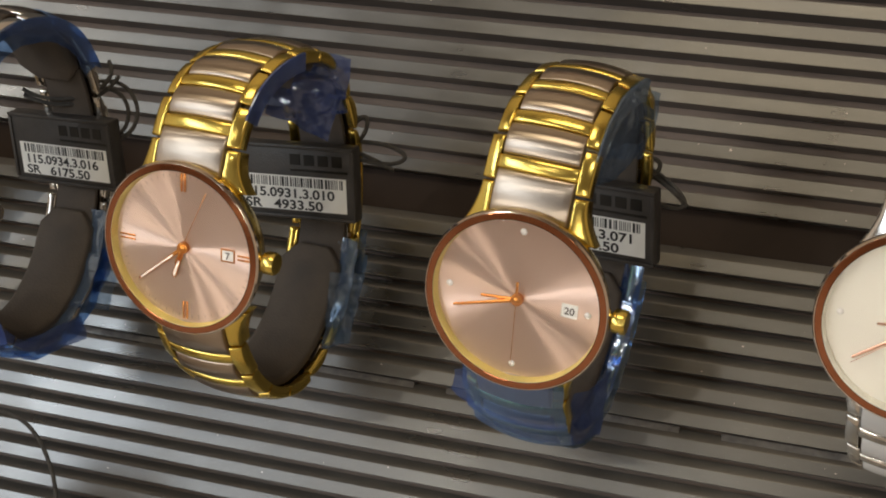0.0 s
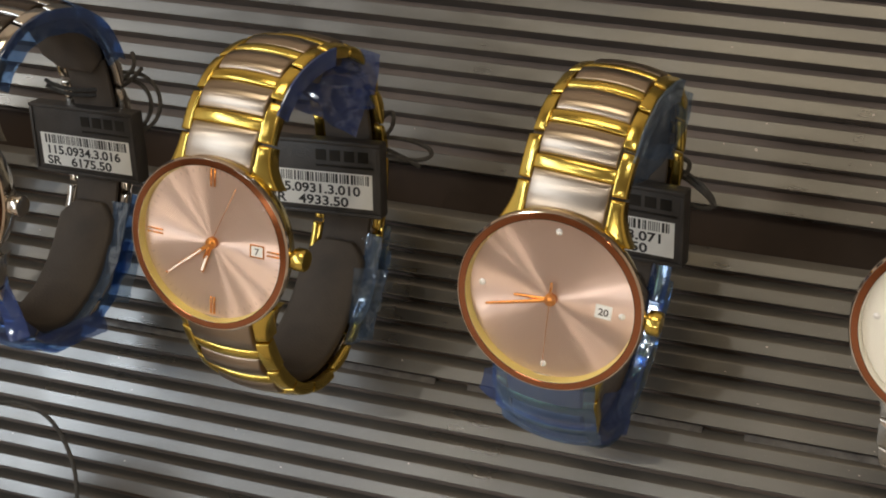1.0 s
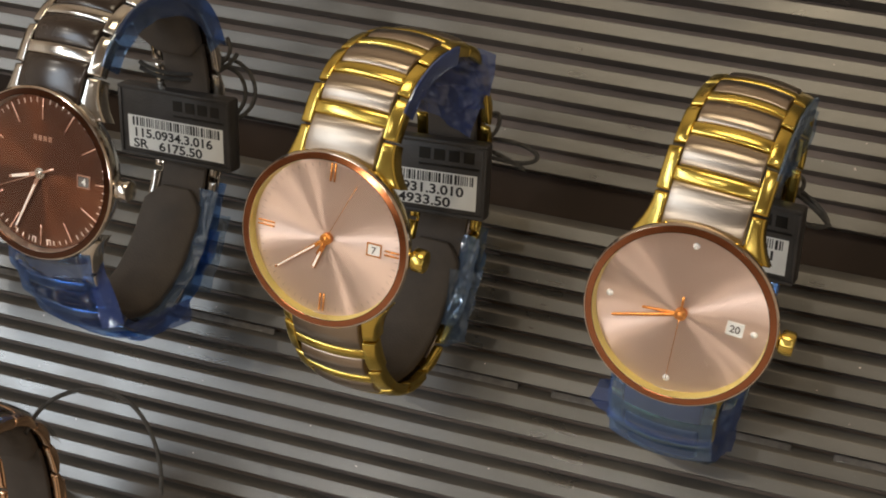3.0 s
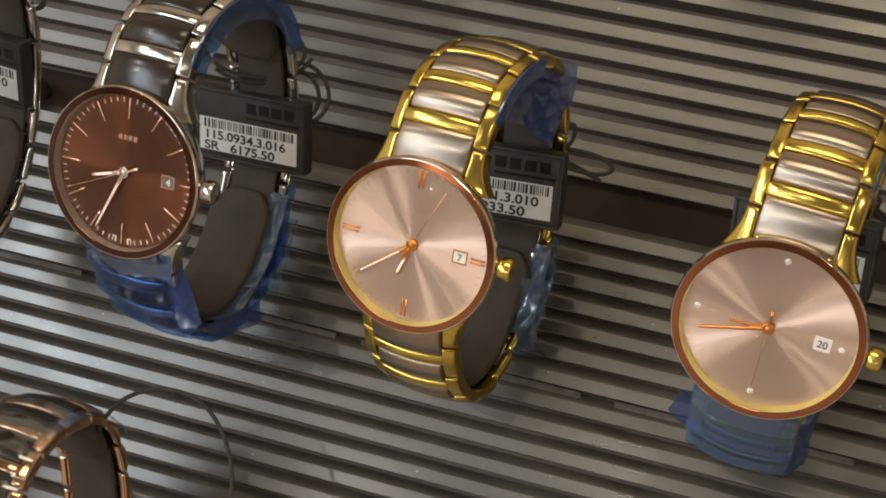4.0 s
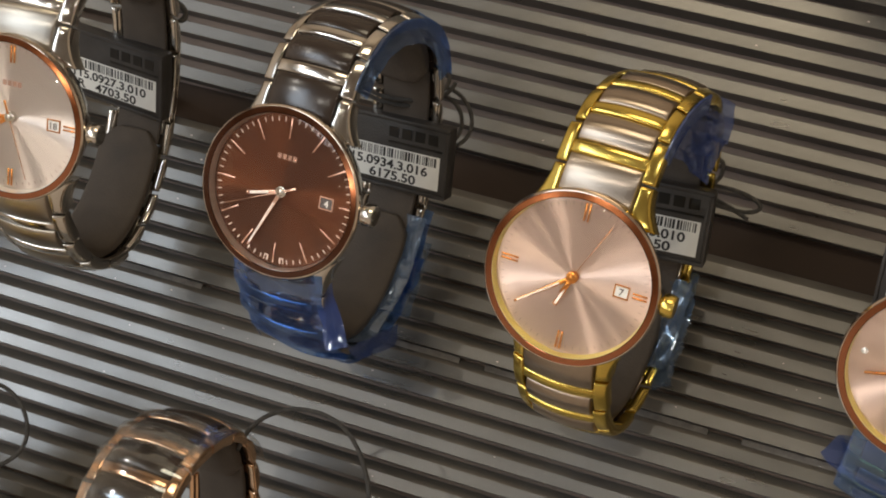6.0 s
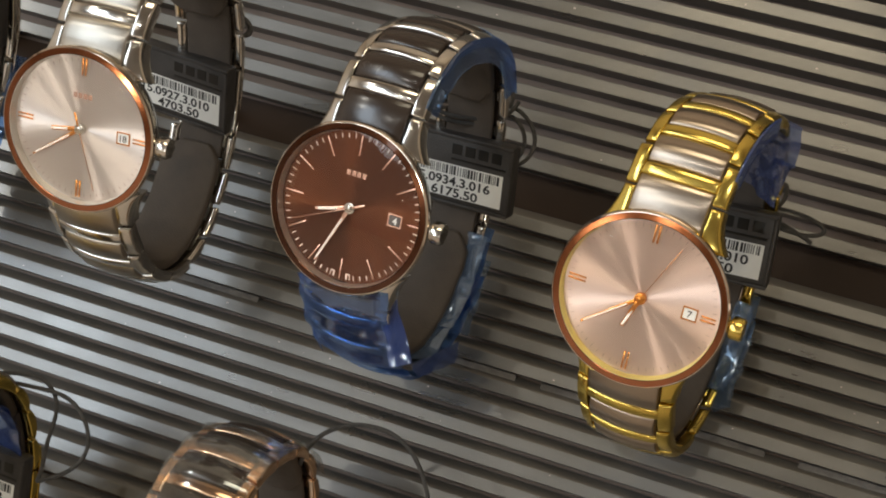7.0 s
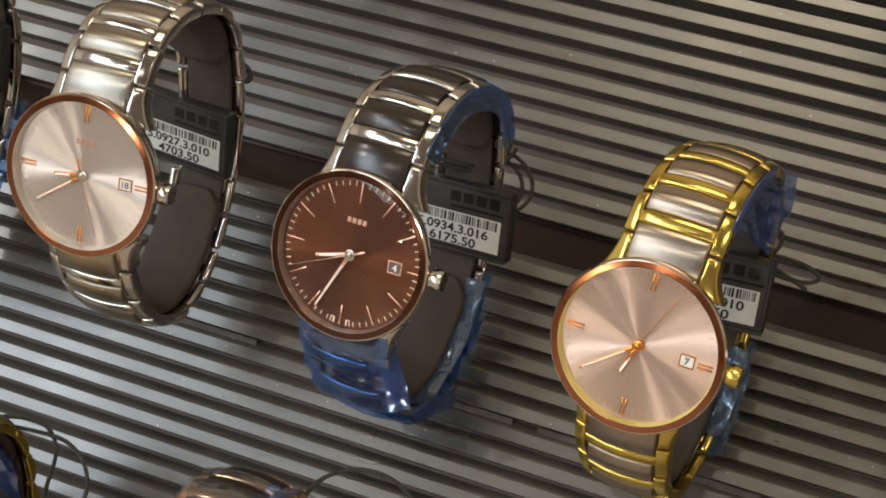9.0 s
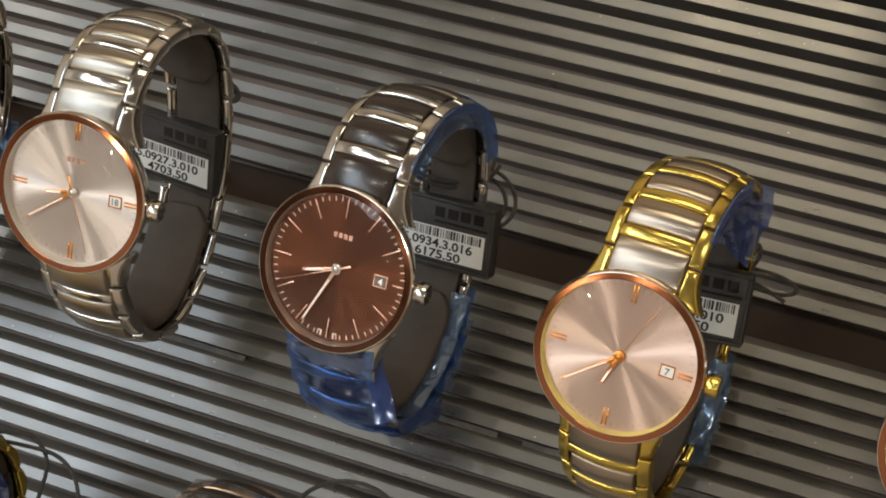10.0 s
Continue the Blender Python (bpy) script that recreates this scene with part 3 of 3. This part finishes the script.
def crumple(name_label, sheets, mat):
    """Crumpled film: each sheet is a grid between four corners in mm, folded by noise."""
    f = tagged(new("protective_film"), name_label, "plastic film", "protective films")
    for k, (a, b, c, d, amp) in enumerate(sheets):
        a, b, c, d = (Vector(q) for q in (a, b, c, d))
        n = (b - a).cross(d - a).normalized()
        bm = bmesh.new()
        N = 16
        rows = []
        for i in range(N + 1):
            row = []
            for j in range(N + 1):
                u, v = i / N, j / N
                p = (a * (1 - u) + b * u) * (1 - v) + (d * (1 - u) + c * u) * v
                q = p * 0.085 + Vector((11.0 * k, 3.0, 5.0))
                fold = 1.3 * noise.noise(q) + 1.1 * (0.5 - abs(noise.noise(q * 1.7))) + 0.25 * abs(noise.noise(q * 3.6))
                edge = noise.noise(p * 0.22 + Vector((k, 9, 1))) * 0.7
                row.append(bm.verts.new(p + n * amp * fold + (b - a).normalized() * edge * (2 * u - 1) + (d - a).normalized() * edge * (2 * v - 1)))
            rows.append(row)
        for i in range(N):
            for j in range(N):
                bm.faces.new((rows[i][j], rows[i + 1][j], rows[i + 1][j + 1], rows[i][j + 1]))
        bmesh.ops.solidify(bm, geom=bm.faces[:], thickness=0.08)
        part("film_sheet", bm, mat, f, sharp=24)
    return f


W = {
    "rose_sun": basis((0.1, -1.4, 77.3), (0.9961, -0.0579, 0.0666), (-0.0866, -0.4981, 0.8628)),
    "gem": basis((74.5, -2.3, 79.1), (0.9957, -0.0915, 0.0125), (-0.0618, -0.560, 0.8262)),
    "brown": basis((-65.1, -0.4, 81.4), (0.9951, -0.0389, 0.0914), (-0.099, -0.4704, 0.8769)),
    "steel": basis((-130.2, -0.7, 85.2), (0.9995, 0.0309, 0.0063), (0.0111, -0.5308, 0.8475)),
    "white": basis((149.7, 3.4, 79.0), (0.997, -0.07, 0.03), (-0.05, -0.53, 0.846)),
    "rose": basis((-75.3, -101.6, 75.7), (0.999, 0.0, 0.05), (-0.05, -0.477, 0.876)),
    "front": basis((-154.5, -108.0, 76.0), (0.998, -0.03, 0.03), (-0.04, -0.48, 0.876)),
    "far": basis((-205.0, 5.0, 79.0), (0.998, 0.03, 0.02), (-0.02, -0.52, 0.853)),
    "upper": basis((50.0, 139.0, 77.0), (0.998, -0.02, 0.02), (-0.03, -0.52, 0.853)),
}
LEAN = {"rose_sun": (0.111, 0.001), "gem": (0.026, 0.02), "brown": (0.109, -0.034), "steel": (0.184, -0.085), "white": (0.06, 0.03), "rose": (0.0, 0.03),
        "front": (0.08, 0.05), "far": (0.10, 0.02), "upper": (0.10, 0.02)}

wristwatch(W["rose_sun"], GOLD, SATIN_ROSE, DIAL_ROSE, BEZEL, FLANGE_GOLD, "double", COPPER, "7", (200, 231.6, 25), "copper", LEAN["rose_sun"],
           "gold and satin steel watch with a rose baton dial")
wristwatch(W["gem"], GOLD, SATIN_ROSE, DIAL_GEM, BEZEL, FLANGE_GOLD, "gem", COPPER, "20", (264, 252.5, 180), "copper", LEAN["gem"],
           "gold and satin steel watch with a rose dial and four diamonds")
wristwatch(W["brown"], STEEL, CERAMIC_BLACK, DIAL_BROWN, BEZEL_DARK, FLANGE_STEEL, "bars", PINK, "4", (254.7, 205, 246), "pink", LEAN["brown"],
           "steel and black ceramic watch with a chocolate brown dial", True)
wristwatch(W["steel"], STEEL, SATIN_STEEL, DIAL_SILVER, BEZEL, FLANGE_STEEL, "double", COPPER, "18", (261, 234.7, 161.6), "steel", LEAN["steel"],
           "polished and satin steel watch with a silvery rose dial", True)
wristwatch(W["white"], STEEL, CERAMIC_WHITE, DIAL_WHITE, BEZEL, FLANGE_STEEL, "gem", PINK, "8", (264, 233, 230), "pink", LEAN["white"],
           "white ceramic and steel watch with an ivory dial")
wristwatch(W["rose"], ROSE, CERAMIC_BLACK, DIAL_BROWN, BEZEL_DARK, FLANGE_STEEL, "bars", PINK, "12", (300, 60, 180), "pink", LEAN["rose"],
           "rose gold and dark ceramic watch in the front row")
wristwatch(W["front"], GOLD, SATIN_ROSE, DIAL_ROSE, BEZEL, FLANGE_GOLD, "double", COPPER, "5", (300, 60, 180), "copper", LEAN["front"],
           "gold watch in the front row with film inside its bracelet")
wristwatch(W["far"], STEEL, SATIN_STEEL, DIAL_SILVER, BEZEL, FLANGE_STEEL, "double", COPPER, "9", (300, 60, 180), "steel", LEAN["far"],
           "steel watch wrapped in blue film at the row's end")
wristwatch(W["upper"], STEEL, CERAMIC_BLACK, DIAL_BROWN, BEZEL_DARK, FLANGE_STEEL, "bars", PINK, "3", (300, 60, 180), "pink", LEAN["upper"],
           "dark ceramic watch in the row behind")

for key in W:
    c = W[key].translation / MM
    display_cuff(W[key], LEAN[key], "taupe open cuff holding a watch bracelet on a post", c.x - 8, 33.0, 0.0 if key in ("rose", "front", "upper") else -4.0)

PLATE = "charcoal plastic price tag with a white bar code sticker"
price_tag(basis((19.6, 25.5, 41.7), (0.9978, 0.033, 0.0581), (-0.0348, -0.4859, 0.8733)), "115.0931.3.010", "SR   4933.50", PLATE)
price_tag(basis((90.4, 24.2, 41.9), (0.9854, -0.0668, 0.1568), (-0.1661, -0.5822, 0.7959)), "115.0930.3.071", "SR   5338.50", PLATE)
price_tag(basis((-44.2, 25.1, 41.4), (0.9864, -0.0282, 0.1617), (-0.1506, -0.5476, 0.8231)), "115.0934.3.016", "SR   6175.50", PLATE)
price_tag(basis((-119.8, 25.6, 43.8), (0.9901, -0.0929, 0.1049), (-0.1401, -0.6482, 0.7484)), "115.0927.3.010", "SR   4703.50", PLATE)
price_tag(W["front"] @ pose(0.0155, 0.006, -0.0456), "      3.018", "SR", PLATE)
price_tag(W["far"] @ pose(0.014, 0.0045, -0.0456), ".", ".", "charcoal plastic price tag with a white sticker")

# protective films
H = ROUND / 2
crumple("crumpled blue protective film on a gold bracelet", [
    ((13.0, 49.7, 62.0), (21.6, 50.6, 57.0), (22.2, 40.6, 57.0), (12.0, 39.0, 65.0), 1.5),
    ((10.6, 38.5, 70.0), (22.0, 41.2, 58.0), (20.4, 30.6, 57.8), (10.0, 32.0, 70.5), 1.9),
    ((11.4, 49.1, 58.0), (17.8, 52.0, 50.0), (20.0, 40.2, 46.0), (14.7, 38.9, 50.0), 1.5)], FILM)
crumple("pale blue film hanging from a gold bracelet", [((85.9, 48.6, 66.0), (92.2, 49.6, 56.0), (89.5, 36.6, 50.0), (85.5, 32.3, 64.0), 1.4), ((85.5, 34.1, 66.0), (89.9, 39.1, 55.0), (86.2, 30.2, 56.0), (84.6, 25.4, 68.0), 1.2)], FILM_PALE)
film(W["rose_sun"], [(2.0, 10.4, H + 8, H + 30, 0.9, 1.3), (4.0, 11.2, H + 14, H + 36, 1.5, 1.5)], FILM_PALE, LEAN["rose_sun"], "crinkled pale film on the back of the bracelet")
crumple("blue film flaps on a dark bracelet", [
    ((-55.6, -14.6, 66.0), (-52.4, -14.2, 66.0), (-45.4, -26.2, 61.0), (-50.4, -28.6, 62.0), 0.7),
    ((-47.0, -26.0, 56.0), (-42.0, -15.4, 37.5), (-42.6, -20.5, 31.0), (-47.6, -26.6, 44.0), 1.1),
    ((-75.5, -14.1, 62.0), (-71.3, -28.3, 46.0), (-73.9, -25.2, 46.0), (-79.3, -14.1, 60.0), 0.8)], FILM)
crumple("crinkled pale film behind a dark bracelet", [((-49.1, 8.0, 24.0), (-44.9, 9.0, 20.0), (-44.5, -11.3, 22.0), (-48.8, -13.0, 28.0), 1.6)], FILM_PALE)
crumple("crinkled pale film behind a gold bracelet", [((16.4, 5.8, 30.0), (22.4, 7.0, 24.0), (22.4, -9.8, 24.0), (18.7, -13.1, 32.0), 1.8)], FILM_PALE)
crumple("loose blue film ends on a gold bracelet", [((60.3, -15.5, 62.0), (63.3, -14.6, 60.0), (66.1, -24.1, 48.0), (58.0, -19.2, 54.0), 0.8), ((85.1, -16.3, 58.0), (89.5, -8.6, 40.0), (87.7, -22.1, 36.0), (83.9, -25.7, 48.0), 1.2)], FILM)
film(W["gem"], [(-11.4, 11.0, ROUND - 46, ROUND - 31, 0.75, 0.08), (-11.2, 10.8, ROUND - 32.5, ROUND - 18, 0.95, 0.08)], FILM_WRAP, LEAN["gem"], "blue protective film over the lower links of a gold bracelet")
film(W["gem"], [(10.4, 10.8, 31, 66, 0.4, 0.4, 4.8), (5.0, 11.0, H + 14, ROUND - 49, 1.0, 0.8)], FILM_PALE, LEAN["gem"], "pale blue film along the edge of a gold bracelet")
film(W["rose_sun"], [(10.5, 10.9, 30, 56, 0.3, 0.4, 4.0)], FILM, LEAN["rose_sun"], "blue film strip along the edge of a gold bracelet")
film(W["brown"], [(-11.2, 11.2, ROUND - 52, ROUND - 18.0, 0.75, 0.08), (10.6, 11.1, 26, 84, 0.3, 0.4, 5.6), (5.5, 10.9, 62, 86, 0.5, 0.3), (3.0, 11.8, H + 22, ROUND - 48, 1.2, 1.3), (4.0, 10.6, H + 10, H + 34, 0.9, 1.0)], FILM_WRAP, LEAN["brown"], "blue protective film wrapped round a dark bracelet")
film(W["far"], [(-11, 11.6, ROUND - 60, ROUND - 27, 0.8, 0.6), (2, 12, H + 8, H + 44, 1.0, 1.2)], FILM_WRAP, LEAN["far"], "blue protective film wrapped round a steel bracelet")
film(W["brown"], [(4.5, 11.0, H + 12, H + 27, -3.2, 0.7), (5.0, 11.3, H + 24, H + 40, -3.4, 0.8), (4.0, 11.0, H + 37, ROUND - 50, -3.3, 0.7)], FILM_PALE, LEAN["brown"], "crinkled pale blue film lining a dark bracelet")
film(W["rose_sun"], [(5.0, 10.8, H + 10, H + 23, -3.2, 0.8), (5.5, 11.2, H + 20, H + 34, -3.4, 0.9)], FILM_PALE, LEAN["rose_sun"], "crinkled pale blue film lining a gold bracelet")
film(W["gem"], [(3.0, 10.8, H + 6, H + 22, -3.2, 0.7), (3.5, 11.0, H + 19, H + 36, -3.4, 0.8), (3.0, 10.8, H + 33, ROUND - 44, -3.2, 0.6)], FILM_WRAP, LEAN["gem"], "blue film lining the lower half of a gold bracelet")
film(W["front"], [(-4, 9.5, 46, 84, -6.4, 0.6), (2, 10.0, 70, 100, -6.8, 0.8)], FILM, LEAN["front"], "dark blue film inside a gold bracelet")
film(W["rose"], [(-10.3, 10.3, 28, 58, 0.55, 0.06), (8.0, 10.8, 52, 84, 0.6, 0.4)], FILM_CLEAR, LEAN["rose"], "clear shrink film on a rose gold bracelet")

# cords of the price tags
CORDS = {
    "brown": [[(-66.5, 36.8, 48.0), (-65.0, 36.0, 46.3), (-58.9, 35.4, 44.7), (-51.4, 38.0, 43.0), (-48.2, 41.7, 41.3), (-47.6, 45.7, 39.7), (-50.7, 48.9, 38.0)],
        [(-66.5, 35.7, 47.0), (-64.5, 34.9, 45.2), (-58.2, 34.4, 43.4), (-50.8, 37.5, 41.6), (-47.3, 41.6, 39.8), (-47.1, 45.3, 38.0)],
        [(-54.8, 43.9, 36.0), (-49.1, 44.7, 36.2), (-44.8, 43.4, 36.3), (-40.6, 38.9, 36.5), (-39.7, 33.6, 36.7), (-42.2, 30.0, 36.8), (-45.4, 28.8, 37.0)],
        [(-54.4, 42.5, 36.0), (-48.1, 42.7, 36.2), (-43.9, 39.6, 36.4), (-42.1, 34.8, 36.6), (-43.2, 31.0, 36.8), (-46.0, 29.6, 37.0)]],
    "rose_sun": [[(16.8, 36.0, 37.0), (23.5, 36.7, 37.0), (29.4, 35.6, 37.0), (32.0, 33.9, 37.0), (30.1, 31.7, 37.0), (24.7, 31.3, 37.0), (18.4, 32.1, 37.0)],
        [(18.0, 33.8, 37.0), (23.8, 32.5, 37.0), (29.3, 30.2, 37.0)],
        [(17.0, 38.9, 38.0), (19.2, 43.2, 38.0), (21.4, 41.7, 38.0), (20.7, 36.7, 38.0), (17.9, 34.9, 38.0)]],
    "gem": [[(87.6, 38.2, 37.0), (92.3, 36.4, 37.0), (96.0, 33.5, 37.0), (98.0, 31.0, 37.0), (96.6, 29.4, 37.0), (93.1, 29.6, 37.0), (89.5, 31.3, 37.0)],
        [(88.5, 36.7, 37.0), (94.1, 34.4, 37.0), (98.1, 30.3, 37.0)],
        [(87.4, 39.5, 38.0), (90.4, 41.0, 38.0), (92.1, 38.7, 38.0), (89.9, 36.0, 38.0)]],
    "steel": [[(-130.1, 44.4, 44.0), (-122.9, 42.4, 44.0), (-117.6, 41.9, 44.0), (-117.2, 45.2, 44.0), (-120.7, 47.7, 44.0), (-125.7, 47.8, 44.0)],
        [(-129.9, 43.0, 43.0), (-121.9, 41.2, 43.0), (-117.5, 43.3, 43.0), (-118.9, 47.1, 43.0), (-124.3, 47.3, 43.0)]],
    "rose": [[(-64.2, -54.6, 56.0), (-64.4, -51.3, 54.8), (-63.3, -47.5, 53.6), (-60.5, -44.4, 52.4), (-56.2, -41.7, 51.2), (-50.9, -40.9, 50.0), (-45.7, -41.7, 48.8), (-41.1, -44.8, 47.6), (-37.2, -49.9, 46.4), (-34.4, -55.6, 45.2), (-33.9, -60.7, 44.0)]],
    "front": [[(-145.9, -56.5, 50.0), (-137.8, -53.9, 49.4), (-133.6, -54.4, 48.9), (-129.2, -58.3, 48.3), (-128.6, -63.4, 47.7), (-129.0, -69.2, 47.1), (-127.7, -75.8, 46.6), (-128.4, -77.9, 46.0)],
        [(-142.2, -57.7, 50.0), (-131.9, -56.5, 49.4), (-127.1, -56.5, 48.9), (-121.9, -59.3, 48.3), (-118.3, -64.4, 47.7), (-118.0, -70.2, 47.1), (-122.5, -74.9, 46.6), (-128.4, -77.9, 46.0)]],
}
for key, strands in CORDS.items():
    for pts in strands:
        ob = tube("tag_cord", pts, 0.52, CORD, "")
        tagged(ob, "thin dark elastic cord of a price tag", "cord", "price tag cords")

# acrylic strips in one groove of the board
for x1 in (-108.8, -34.2, 31.7, 99.2, 168.0):
    bm = bmesh.new()
    y = LOW_EDGE - 6 * LOW_PITCH
    block(bm, x1 - 59, x1, y - LOW_PITCH + SLAT_W + 0.25, y - 0.2, -5, -1.0, 0.25)
    tagged(part("acrylic_strip", bm, ACRYLIC), "frosted grey acrylic strip lying in a groove", "strip", "strips in the groove")

# lint and dust lying on the slats
dust_rng = random.Random(5)
bm = bmesh.new()
for _ in range(150):
    k = dust_rng.randrange(-13, 17)
    y = (HIGH_EDGE + HIGH_PITCH * k if k >= 0 else LOW_EDGE + LOW_PITCH * (k + 1)) + dust_rng.uniform(0.5, 2.7)
    zt = 0.28 + 0.046 * HIGH_PITCH * k if k >= 0 else 0.0
    x, r = dust_rng.uniform(-210, 150), dust_rng.uniform(0.08, 0.22)
    block(bm, x - r * dust_rng.uniform(0.7, 2.2), x + r, y - r * 0.6, y + r * 0.6, zt, zt + 0.1, 0, None)
tagged(part("dust", bm, LUME), "pale specks of dust and lint on the slats", "dust", kind="stuff")

# slats of the board


def slat_mesh(name, chamfer):
    bm = bmesh.new()
    if chamfer:
        prof = [(0, -5), (0, -0.12), (0.12, 0), (SLAT_W - 0.45, 0), (SLAT_W - 0.2, -0.12), (SLAT_W + CHAMF, -1.9), (SLAT_W + CHAMF, -5)]
    else:
        prof = [(0, -22), (0, -0.15), (0.15, 0), (SLAT_W - 0.15, 0), (SLAT_W, -0.15), (SLAT_W, -22)]
    rings = [[bm.verts.new((x, y, z)) for y, z in prof] for x in (-500, 450)]
    for i in range(len(prof)):
        j = (i + 1) % len(prof)
        bm.faces.new((rings[0][i], rings[0][j], rings[1][j], rings[1][i]))
    bm.faces.new(rings[0])
    bm.faces.new(rings[1][::-1])
    bmesh.ops.recalc_face_normals(bm, faces=bm.faces[:])
    for v in bm.verts:
        v.co *= MM
    me = bpy.data.meshes.new(name)
    bm.to_mesh(me)
    bm.free()
    me.materials.append(SLAT)
    return me


low_slat, high_slat = slat_mesh("low_slat", True), slat_mesh("high_slat", False)
for k in range(51):
    ob = new("slat", low_slat)
    ob.parent = floor
    ob.location = (0, (LOW_EDGE - LOW_PITCH * k) * MM, 0)
for k in range(59):
    ob = new("slat", high_slat)
    ob.parent = floor
    ob.location = (0, (HIGH_EDGE + HIGH_PITCH * k) * MM - 0.03 * HIGH_TURN, (0.28 + 0.046 * HIGH_PITCH * k) * MM)
    ob.rotation_euler = (0, 0, -HIGH_TURN)
